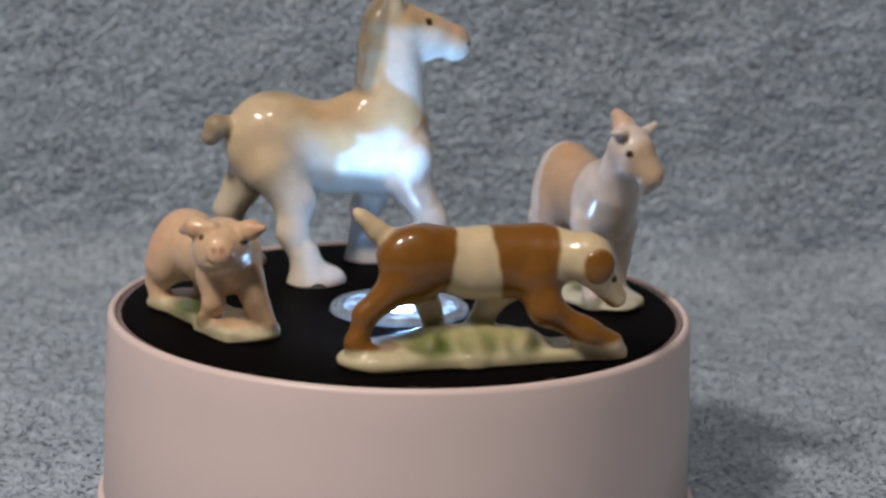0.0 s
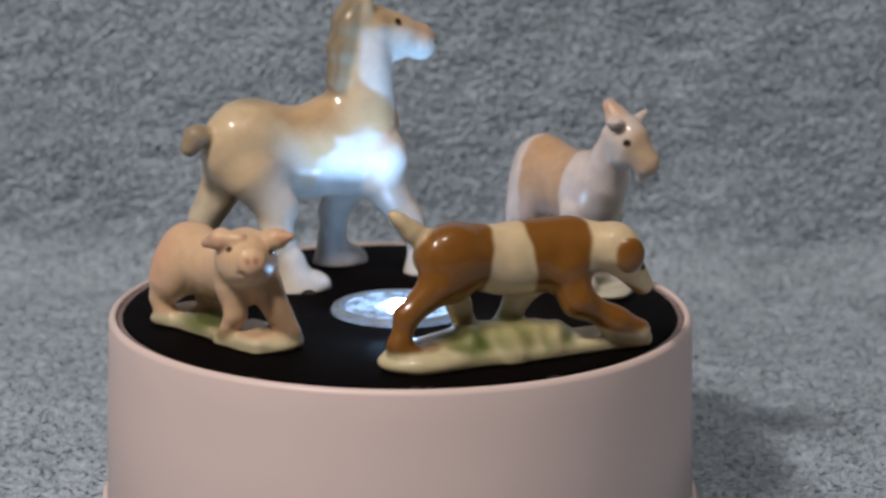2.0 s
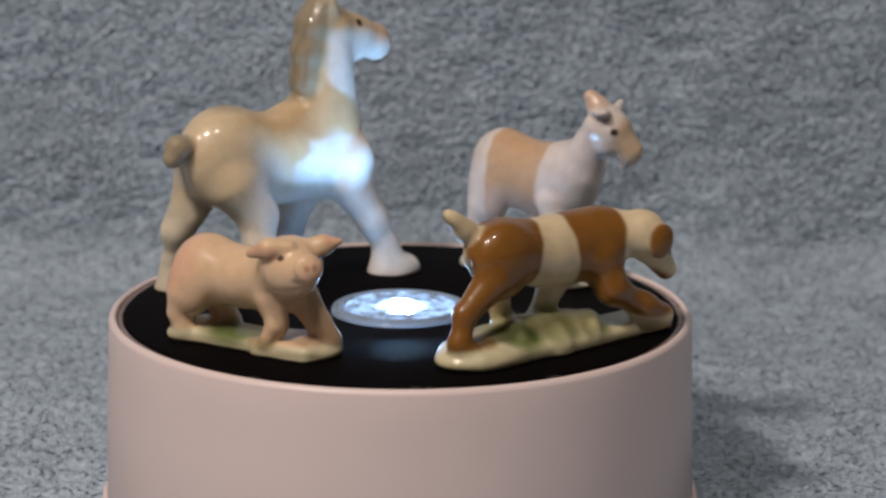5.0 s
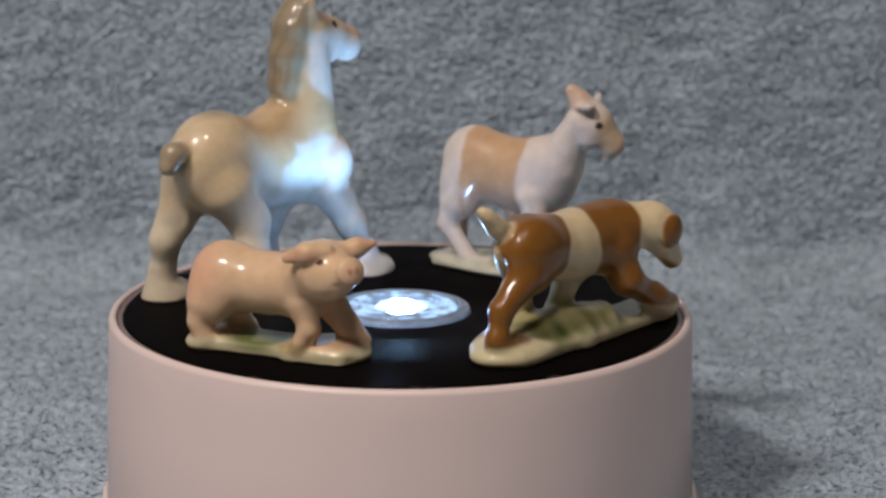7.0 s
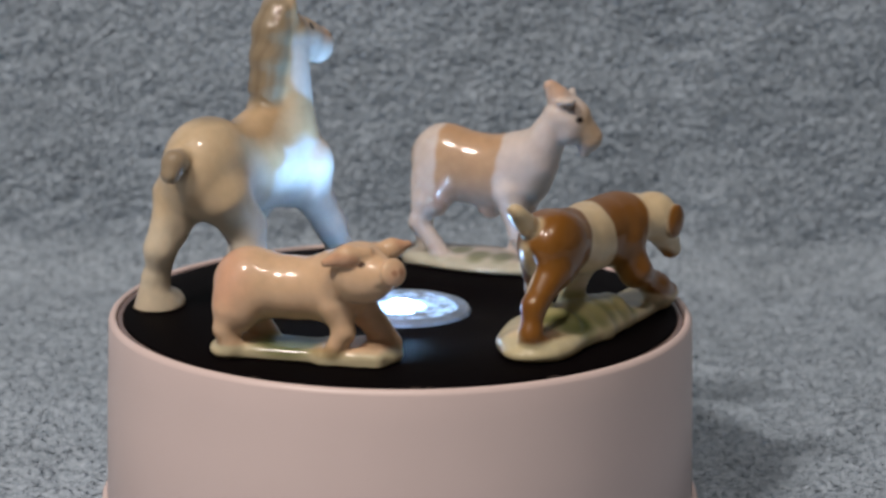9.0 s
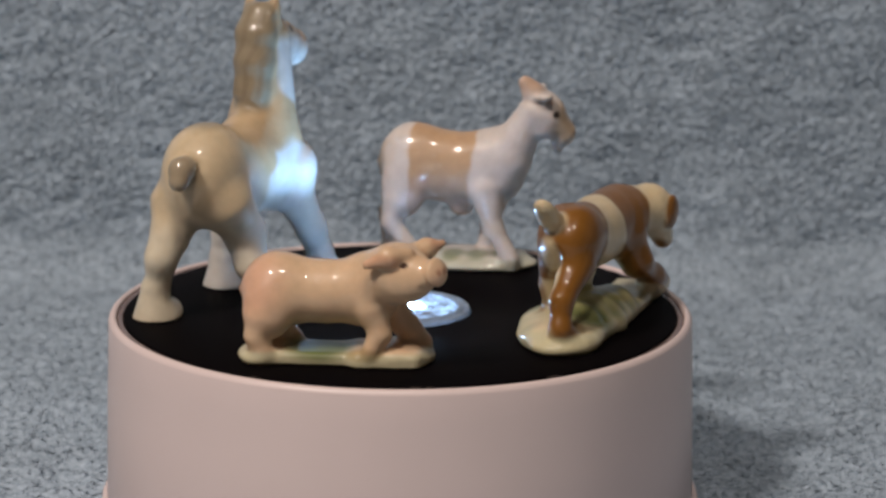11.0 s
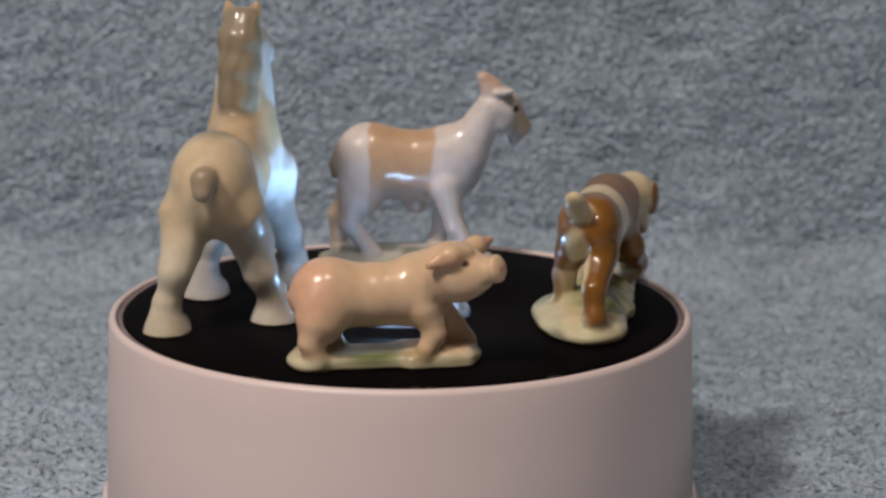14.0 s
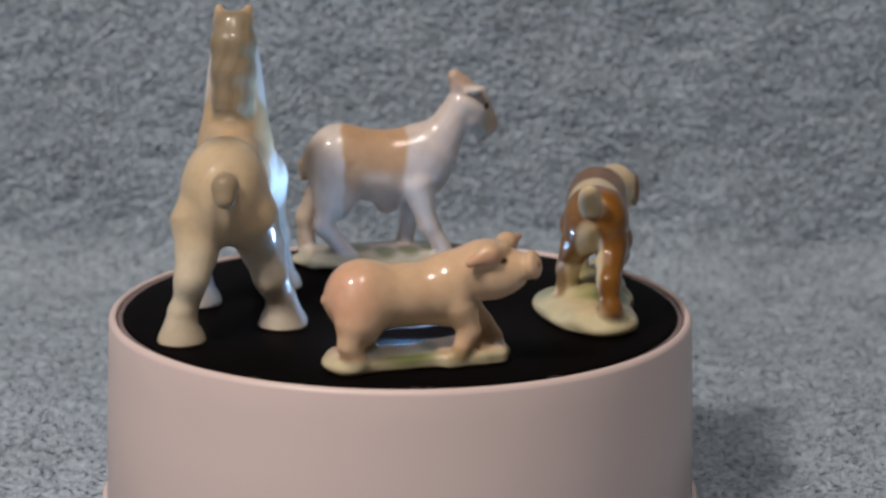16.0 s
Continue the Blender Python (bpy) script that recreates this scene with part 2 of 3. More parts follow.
# ---- the turntable ----
def turntable():
    base = tagged(new("turntable"), "pale pinkish white plastic turntable standing on the towel", "turntable")
    body = [(48.5, -3.0), (51.3, -3.0), (51.3, -0.4)] + arc(51.75, -0.3, 0.45, 170, 95, 4) + arc(51.5, -1.0, 1.25, 78, 5, 6) + [(52.9, -6), (53.2, -16), (53.6, -33.0), (53.5, -33.4), (48.5, -33.4)]
    part("body", lathe(body, 220, True), DRUM, base)
    foot = [(48, -33.6), (53.8, -33.6)] + arc(54.0, -34.2, 0.6, 90, 0, 4) + [(54.6, -35.2), (54.2, -35.9), (48, -35.9)]
    part("foot", lathe(foot, 200, True), DRUM, base)
    part("gap_ring", lathe([(50.1, -2.6), (50.1, -0.5), (50.35, -0.3), (51.1, -0.4), (51.2, -0.6), (51.2, -2.6)], 200, True), RING, base, "smoky translucent ring round the disc")
    disc = part("disc", lathe([(12.95, -1.2), (12.95, -0.12), (13.1, 0.0), (49.6, 0.0), (49.95, -0.2), (49.95, -1.2)], 220, True), BLACK, base, "matt black turning disc")
    prof = [(4.7, 0.4), (5.0, 0.75), (6.0, 0.7), (6.3, 0.5), (6.8, 0.95), (7.4, 1.0), (8.0, 0.65), (8.7, 0.95), (9.9, 0.85), (10.2, 0.4), (10.2, -1.1), (4.7, -1.1)]
    # inner ring glows more, standing in for the LED's glare in the lens
    part("lens_glare_ring", lathe([(2.5, 0.5), (3.0, 0.75), (3.6, 0.5), (4.3, 0.75), (4.6, 0.4), (4.6, -1.1), (2.5, -1.1)], 96, True), LENS_GLARE, disc, "inner lens ring, LED glare put in as glow")
    part("lens", lathe(prof, 120, True), LENS, disc, "ribbed clear lens, white LED light put in as glow")
    part("lens_rim", lathe([(10.35, -1.1), (10.35, 0.5)] + arc(10.9, 0.55, 0.45, 180, 20, 5) + [(11.5, 0.25)] + arc(12.1, 0.25, 0.45, 160, 20, 5) + [(12.75, 0.05), (12.75, -1.1)], 120, True), LENS_RIM, disc, "clear plastic rim of the lens")
    # LED: a glowing dome ring round an added, tilted beam tube for the horse
    part("led", lathe([(1.5, 0.6), (1.55, 1.3), (1.8, 1.5), (2.2, 1.3), (2.45, 0.6)], 32, True), CHIP, disc, "glowing white LED")
    axis = Vector((math.sin(radians(BEAM_POLAR)) * math.cos(radians(BEAM_AZIMUTH)), math.sin(radians(BEAM_POLAR)) * math.sin(radians(BEAM_AZIMUTH)), math.cos(radians(BEAM_POLAR))))
    aim = axis.to_track_quat("Z", "Y").to_matrix().to_4x4()
    mouth = Matrix.Translation(Vector((0, 0, 0.6)) * MM)
    # tube and emitter are made up to shape the light that hits the horse
    tube = part("added_beam_tube", lathe([(1.15, 0), (1.3, 0), (1.3, -2.7), (0, -2.7), (0, -2.6), (1.15, -2.6)], 32), TUBE, disc, "added dark tube that aims the LED light")
    tube.matrix_local = mouth @ aim
    glow = part("added_beam_emitter", lathe([(0.4, -2.5), (0, -2.5)], 24), BEAM, disc, "added glowing chip that lights the horse")
    glow.matrix_local = mouth @ aim
    for a, w in ((-60.2, 1.3), (-87.0, 1.1), (-84.5, 0.6), (-118.0, 0.5)):
        bm = bmesh.new()
        bmesh.ops.create_uvsphere(bm, u_segments=10, v_segments=6, radius=1.0)
        for v in bm.verts:
            v.co = Vector((v.co.x * 0.22, v.co.y * w * (1 + 0.3 * math.sin(5 * v.co.y)), v.co.z * 0.10)) * MM
        sc = part("scuff", bm, SCUFF, base, "small dark scuff on the rim")
        r = 51.3
        sc.matrix_local = pose(r * MM * math.cos(radians(a)), r * MM * math.sin(radians(a)), 0.35 * MM, 0, 0, a)
    base.location = (0, 0, TOP)
    return disc


# ---- porcelain figures: rounded solids blended into one skin ----
class Clay:
    """A solid in millimetres made of blended rounded shapes."""

    def __init__(self):
        self.ops = []

    def cap(self, a, ra, b, rb, k=1.5, sy=1.0):
        self.ops.append(("cap", (a, ra, b, rb, sy), k))

    def limb(self, *joints, k=1.5, sy=1.0):
        for (a, ra), (b, rb) in zip(joints, joints[1:]):
            self.cap(a, ra, b, rb, k, sy)

    def ell(self, c, r, k=2.0, yaw=0, pitch=0, roll=0):
        m = np.array(Euler([radians(v) for v in (roll, pitch, yaw)]).to_matrix())
        self.ops.append(("ell", (np.array(c), np.array(r), m), k))

    def slab(self, c, half, edge, k=1.5, yaw=0):
        m = np.array(Euler((0, 0, radians(yaw))).to_matrix())
        self.ops.append(("slab", (np.array(c), np.array(half), edge, m), k))

    def cut(self, a, ra, b, rb, k=0.6):
        self.ops.append(("cut", (a, ra, b, rb, 1.0), k))

    def field(self, p):
        d = None
        for kind, v, k in self.ops:
            if kind in ("cap", "cut"):
                a, ra, b, rb, sy = v
                s = np.array((1, 1 / sy, 1), np.float32)
                a, b = np.array(a, np.float32) * s, np.array(b, np.float32) * s
                q, ab = p * s - a, b - a
                h = np.clip(q @ ab / (ab @ ab), 0, 1)
                e = (np.linalg.norm(q - h[..., None] * ab, axis=-1) - (ra + (rb - ra) * h)) * min(1.0, sy)
            elif kind == "ell":
                c, r, m = v
                q = (p - c.astype(np.float32)) @ m.astype(np.float32)
                k0 = np.linalg.norm(q / r, axis=-1)
                k1 = np.linalg.norm(q / (r * r), axis=-1) + 1e-6
                e = k0 * (k0 - 1) / k1
            else:
                c, half, edge, m = v
                q = np.abs((p - c.astype(np.float32)) @ m.astype(np.float32)) - (half - edge)
                e = np.linalg.norm(np.maximum(q, 0), axis=-1) + np.minimum(q.max(-1), 0) - edge
            if d is None:
                d = e
            elif kind == "cut":
                h = np.maximum(k - np.abs(d + e), 0) / k
                d = np.maximum(d, -e) + h * h * k * 0.25
            else:
                h = np.maximum(k - np.abs(d - e), 0) / k
                d = np.minimum(d, e) - h * h * k * 0.25
        x, y, z = p[..., 0], p[..., 1], p[..., 2]
        d = d + 0.05 * np.sin(0.45 * x + 0.6 * y) * np.sin(0.5 * z + 0.3 * x)
        return np.maximum(d, 0.02 - z)

    def skin(self, lo, hi, step):
        lo = np.array(lo, np.float32)
        n = np.ceil((np.array(hi) - lo) / step).astype(int) + 1
        ax = [lo[i] + step * np.arange(n[i], dtype=np.float32) for i in range(3)]
        val = np.empty(n, np.float32)
        for i in range(0, n[0], 16):
            val[i:i + 16] = self.field(np.stack(np.meshgrid(ax[0][i:i + 16], ax[1], ax[2], indexing="ij"), -1))
        inside = val < 0
        cn = n - 1
        acc = np.zeros((*cn, 3), np.float32)
        cnt = np.zeros(cn, np.float32)
        corner = [(i, j, k) for i in (0, 1) for j in (0, 1) for k in (0, 1)]
        sl = lambda c: tuple(slice(c[a], c[a] + cn[a]) for a in range(3))
        for c0 in corner:
            for axis in range(3):
                if c0[axis]:
                    continue
                c1 = tuple(1 if a == axis else c0[a] for a in range(3))
                v0, v1 = val[sl(c0)], val[sl(c1)]
                cross = (v0 < 0) != (v1 < 0)
                t = np.where(cross, v0 / np.where(cross, v0 - v1, 1), 0)
                for a in range(3):
                    acc[..., a] += np.where(cross, c0[a] + (t if a == axis else 0), 0)
                cnt += cross
        used = cnt > 0
        ids = np.full(cn, -1, np.int64)
        ids[used] = np.arange(used.sum())
        cells = np.argwhere(used)
        co = lo + step * (cells + acc[used] / cnt[used][:, None])
        quads = []
        for axis in range(3):
            b, c = (axis + 1) % 3, (axis + 2) % 3
            s0 = [slice(1, -1)] * 3
            s0[axis] = slice(0, -1)
            s1 = list(s0)
            s1[axis] = slice(1, None)
            i0, i1 = inside[tuple(s0)], inside[tuple(s1)]
            e = np.argwhere(i0 != i1)
            flip = i0[tuple(e.T)]
            off = np.array([0 if a == axis else 1 for a in range(3)])
            e = e + off
            ub, uc = np.eye(3, dtype=int)[b], np.eye(3, dtype=int)[c]
            q = np.stack([ids[tuple((e - ub - uc).T)], ids[tuple((e - uc).T)], ids[tuple(e.T)], ids[tuple((e - ub).T)]], 1)
            q[~flip] = q[~flip][:, ::-1]
            quads.append(q)
        quads = np.concatenate(quads)
        quads = quads[(quads >= 0).all(1)]
        for _ in range(2):
            f = self.field(co)
            g = np.stack([self.field(co + np.eye(3, dtype=np.float32)[a] * 0.05) - f for a in range(3)], -1) / 0.05
            co = co - np.clip(f, -0.3, 0.3)[:, None] * g / np.maximum((g * g).sum(1), 0.25)[:, None]
        co[:, 2] = np.maximum(co[:, 2], 0)
        return co, quads


def soft(v, edge, width):
    """0 below the edge, 1 above it, with a soft step."""
    return np.clip((v - edge) / width + 0.5, 0, 1) ** 2 * (3 - 2 * np.clip((v - edge) / width + 0.5, 0, 1))


def blot(co, c, r, width=0.5):
    """1 inside an ellipsoid, fading at its edge."""
    k = np.linalg.norm((co - np.array(c)) / np.array(r), axis=1)
    return 1 - soft(k, 1.0, width)


def paint(col, mask, rgb):
    return col + (np.array(rgb) - col) * np.clip(mask, 0, 1)[:, None]


def wobble(co):
    return 0.6 * np.sin(0.8 * co[:, 0] + 1.1 * co[:, 1]) + 0.5 * np.sin(1.3 * co[:, 2] + 0.5 * co[:, 1])


def figurine(name, clay, lo, hi, colours, label, step=0.42):
    co, quads = clay.skin(lo, hi, step)
    me = grid_mesh(name, co * MM, quads, GLAZE, colours(co))
    return tagged(new(name, me), label, "figurine", group="porcelain farm animals on the turntable")


WHITE, CREAM, GRASS = (0.70, 0.66, 0.62), (0.68, 0.57, 0.38), (0.105, 0.14, 0.035)


def hoof(c, s, y, r=1.0):
    c.cap((s - 0.6, y, 5.4), 2.2 * r, (s + 0.1, y, -0.4), 4.2 * r, 1.2)
    c.ell((s + 2.1, y, 0.4), (4.4 * r, 3.6 * r, 3.2), 1.2)


def horse():
    c = Clay()
    c.ell((-13, 0, 25.5), (9.6, 7.7, 9.5))
    c.ell((-1, 0, 24), (13, 7.2, 9.0), 3)
    c.ell((8.5, 0, 24), (8.6, 7.0, 9.6), 3)
    c.ell((12, -4.5, 22.5), (4.8, 4.8, 5.6), 1.0)
    c.ell((12, 4.3, 22.5), (4.8, 4.8, 5.6), 1.0)
    c.cap((2.5, 0, 31), 3.2, (7, 0, 32), 4.0, 3)
    c.cap((9.6, 0, 30), 6.3, (10.6, 0, 46.5), 4.3, 3, 1.02)
    c.cap((11.8, 0, 47.3), 3.8, (20.8, 0, 43.8), 3.3, 1.5, 0.85)
    c.ell((15.4, 0, 44.2), (4.6, 3.0, 4.1), 1.8)
    c.ell((21.8, 0, 43.2), (2.9, 2.7, 3.2), 1.2)
    for y in (-1, 1):
        c.cap((9.6, y * 2.0, 50), 1.4, (9.6, y * 2.7, 54.0), 0.6, 1.0)
    c.limb(((8.2, 0, 51.5), 2.2), ((6.6, 0, 48), 2.4), ((5.5, 0, 43), 2.3), ((4.9, 0, 38), 1.8), ((4.4, 0, 33), 0.5), k=2.2, sy=1.35)
    for i in range(5):
        yy = -1.9 + 0.95 * i
        for (xa, za), (xb, zb), sway in (((6.0, 51.5), (4.3, 47.5), 0.3), ((4.3, 47.5), (3.1, 42.5), -0.35), ((3.1, 42.5), (2.7, 37.0), 0.3)):
            c.cap((xa + 0.75 + 0.2 * yy * yy, 1.2 * yy - sway, za), 0.75, (xb + 0.75 + 0.2 * yy * yy, 1.2 * yy + sway, zb), 0.85, 0.5)
    c.limb(((-14, -4.3, 21), 5.2), ((-10.2, -6.0, 15), 3.6), ((-11.0, -7.8, 9.5), 2.7), ((-9.2, -9.2, 5), 2.4), k=2)
    c.limb(((-16, 4.2, 20), 5.2), ((-18.6, 4.6, 15), 3.2), ((-20.6, 5.2, 11.5), 2.6), ((-19.8, 6.6, 5.5), 2.3), k=2)
    c.limb(((12, -4.6, 18), 4.2), ((16.4, -6.2, 10.5), 2.7), ((19, -6.9, 5), 2.4), k=2)
    c.limb(((9, 4.6, 17), 4.2), ((6.3, 6.2, 10.5), 2.6), ((6.3, 6.9, 5), 2.5), k=2)
    for s, y, r in ((-8.0, -9.6, 1.12), (-19.6, 7.2, 1.05), (19.6, -6.9, 1.08), (6.6, 6.9, 1.08)):
        hoof(c, s, y, r)
    c.limb(((-21, -0.8, 28.8), 1.9), ((-24.2, -1.1, 28.6), 2.2), ((-25.4, -1.2, 26.8), 1.8), k=0.8)
    c.cut((-24, 0, 27), 0.5, (-21, 0, 15), 0.9, 1.6)

    def colours(co):
        x, y, z = co.T
        w = wobble(co)
        col = np.tile(np.array((0.57, 0.41, 0.245)), (len(co), 1))
        col = paint(col, 1 - soft(z + 0.5 * w, 17.5, 7), (0.62, 0.55, 0.44))
        # white belly; the LED's light on the right side is painted in too
        col = paint(col, (1 - soft(z + 0.5 * w, 17.5, 5)) * soft(-y, -1, 5) * soft(x, -12, 8), WHITE)
        col = paint(col, soft(-x, 11, 8) * 0.45, (0.68, 0.58, 0.41))
        # right thigh whitened: the LED's light on it is put into the colour
        col = paint(col, blot(co, (-8.5, -7, 16.5), (5.5, 6, 10), 0.9) * 0.75, WHITE)
        # white chest, neck and jaw glaze, widened to hold the LED's light as colour
        col = paint(col, soft(x + 5.5 - (z - 20.0) + 1.2 * w, 0.0, 2.5) * soft(x, -2.5, 2.0) * (1 - soft(z + 0.8 * w, 28.3, 2.0)), WHITE)
        col = paint(col, soft(z - 33.5 - 0.9 * (12.5 - x) + 0.7 * w, 0.0, 2.0) * soft(x - 0.1 * (z - 40), 7.2, 1.6) * (1 - soft(z, 47.0, 3.0)) * 0.95, WHITE)
        col = paint(col, blot(co, (16, 0, 41.5), (6.5, 5, 3.6), 0.7) * 0.85, WHITE)
        col = paint(col, (1 - soft(x + 0.2 * (50 - z), 7.8, 1.5)) * soft(z, 34.5, 2), (0.29, 0.235, 0.16))
        col = paint(col, (1 - soft(x + 0.2 * (50 - z), 6.0, 1.5)) * soft(z, 35.5, 2) * soft(np.sin(2.3 * y + 0.9 * np.sin(0.7 * z) + 0.5 * z), 0.35, 0.9) * 0.3, (0.17, 0.125, 0.08))
        col = paint(col, blot(co, (-24.5, -1, 28), (3.4, 3, 4), 0.4) * 0.8, (0.27, 0.215, 0.15))
        col = paint(col, blot(co, (21.5, 0, 45.5), (4, 4, 2.4), 0.8) * 0.7, (0.55, 0.33, 0.19))
        for s in (-1, 1):
            col = paint(col, blot(co, (15.9, s * 2.9, 48.0), (0.75, 1.2, 0.75), 0.4), (0.02, 0.012, 0.01))
            col = paint(col, blot(co, (23.8, s * 1.5, 43.4), (0.55, 0.9, 0.5), 0.4), (0.06, 0.03, 0.02))
        return col

    return figurine("horse_figurine", c, (-31, -14, -1.5), (29, 13, 57), colours, "glossy tan and white porcelain draught horse standing on the black disc"), (-12, 28, 15)


def pig():
    c = Clay()
    c.slab((-1.5, 0, 1.0), (12.6, 4.8, 1.3), 1.1)
    c.slab((8.6, -0.3, 0.98), (5.6, 5.1, 1.3), 1.1, 2.0, 6)
    c.ell((12.6, 1.2, 0.9), (4.2, 4.4, 1.5), 3.5)
    c.ell((-12.5, -0.6, 1.0), (4.0, 5.6, 1.7), 2.0)
    c.ell((-9.4, 0, 12.0), (6.6, 6.0, 6.5))
    c.ell((-1.5, 0, 11.9), (8.4, 5.3, 5.5), 2.2)
    c.ell((5.5, -0.6, 12.6), (5.6, 5.4, 6.4), 2.2)
    c.ell((6.6, -3.6, 12.2), (2.6, 2.8, 5.6), 0.9, 0, 8)
    c.ell((6.8, 3.0, 12.2), (2.6, 2.8, 5.6), 0.9, 0, 8)
    c.ell((10.4, -3.9, 16.7), (5.5, 5.0, 4.8), 2.5, -35, -8)
    c.cap((12.4, -4.9, 16.3), 4.0, (17.0, -7.9, 17.4), 2.1, 2.4)
    c.ell((17.8, -8.4, 17.8), (1.1, 2.5, 2.4), 0.7, -35, -14)
    c.cut((45.4, -25.9, 19.2), 30.0, (46.2, -26.4, 19.2), 30.0, 0.6)
    c.ell((12.6, -5.2, 14.7), (4.4, 3.4, 2.5), 2.0, -35, -14)
    c.limb(((12.8, -6.9, 20.3), 1.3), ((9.8, -8.4, 20.0), 1.9), ((6.4, -9.1, 18.9), 0.8), k=0.6)
    c.limb(((13.6, -2.2, 19.4), 1.7), ((15.6, -0.9, 20.0), 1.7), ((18.0, 0.1, 20.7), 0.6), k=0.8)
    c.ell((-11.0, -3.7, 9.2), (4.2, 3.0, 5.0), 1.5)
    c.limb(((-12, -4.0, 8), 2.8), ((-12.8, -4.2, 5.0), 2.0), ((-11.8, -4.3, 2.2), 1.9), k=1)
    c.limb(((-9.5, 3.8, 8.5), 3.2), ((-10, 4.0, 4.8), 2.1), ((-8, 4.0, 2.2), 2.1), k=1)
    c.limb(((6.8, -3.6, 10), 2.8), ((8.0, -4.0, 5.8), 1.9), ((6.4, -4.5, 2.6), 1.6), k=0.8)
    c.limb(((8, 2.4, 10), 3.2), ((12, 2.4, 5.4), 2.2), ((14.4, 2.8, 2.6), 1.9), k=0.8)
    c.limb(((-14.8, 0, 12.8), 0.8), ((-15.5, 0.6, 11.8), 0.8), ((-15.0, 1.2, 10.6), 0.7), k=0.6)
    c.cut((18.3, -6.4, 14.9), 0.25, (15.2, -9.6, 15.1), 0.3, 0.5)

    def colours(co):
        x, y, z = co.T
        w = wobble(co)
        col = np.tile(np.array((0.68, 0.47, 0.30)), (len(co), 1))
        col = paint(col, blot(co, (-13, -2, 13), (5, 7, 6), 1.0) * 0.6, (0.68, 0.36, 0.25))
        col = paint(col, blot(co, (18.5, -8.5, 16.4), (2.2, 3, 2.6), 0.8) * 0.35, (0.66, 0.36, 0.25))
        ears = np.maximum(blot(co, (9.0, -9.8, 19.4), (3.6, 1.4, 1.5), 0.6), blot(co, (17.4, -0.4, 20.8), (2.4, 2.0, 1.4), 0.6))
        col = paint(col, ears * 0.55, (0.55, 0.27, 0.17))
        col = paint(col, (1 - soft(z, 2.5, 1.0)), (0.60, 0.54, 0.36))
        col = paint(col, blot(co, (-2.5, -0.8, 2.2), (6.0, 5.4, 2.0), 0.8) * 0.95, GRASS)
        col = paint(col, blot(co, (5.5, -4.9, 2.4), (3.2, 2.2, 1.2), 0.8) * 0.6, (0.30, 0.20, 0.07))
        for e in ((18.5, -9.7, 18.0), (19.2, -8.5, 18.0)):
            col = paint(col, blot(co, e, (0.6, 0.5, 0.6), 0.5) * 0.6, (0.35, 0.14, 0.08))
        for e in ((12.4, -8.2, 18.8), (15.6, -2.9, 18.0)):
            col = paint(col, blot(co, e, (0.75, 1.5, 0.5), 0.4), (0.05, 0.02, 0.012))
        return col

    return figurine("pig_figurine", c, (-20, -13, -1.5), (23, 10, 25), colours, "glossy pink porcelain piglet on a green-tinted base", 0.36), (-33, -12.5, -57)


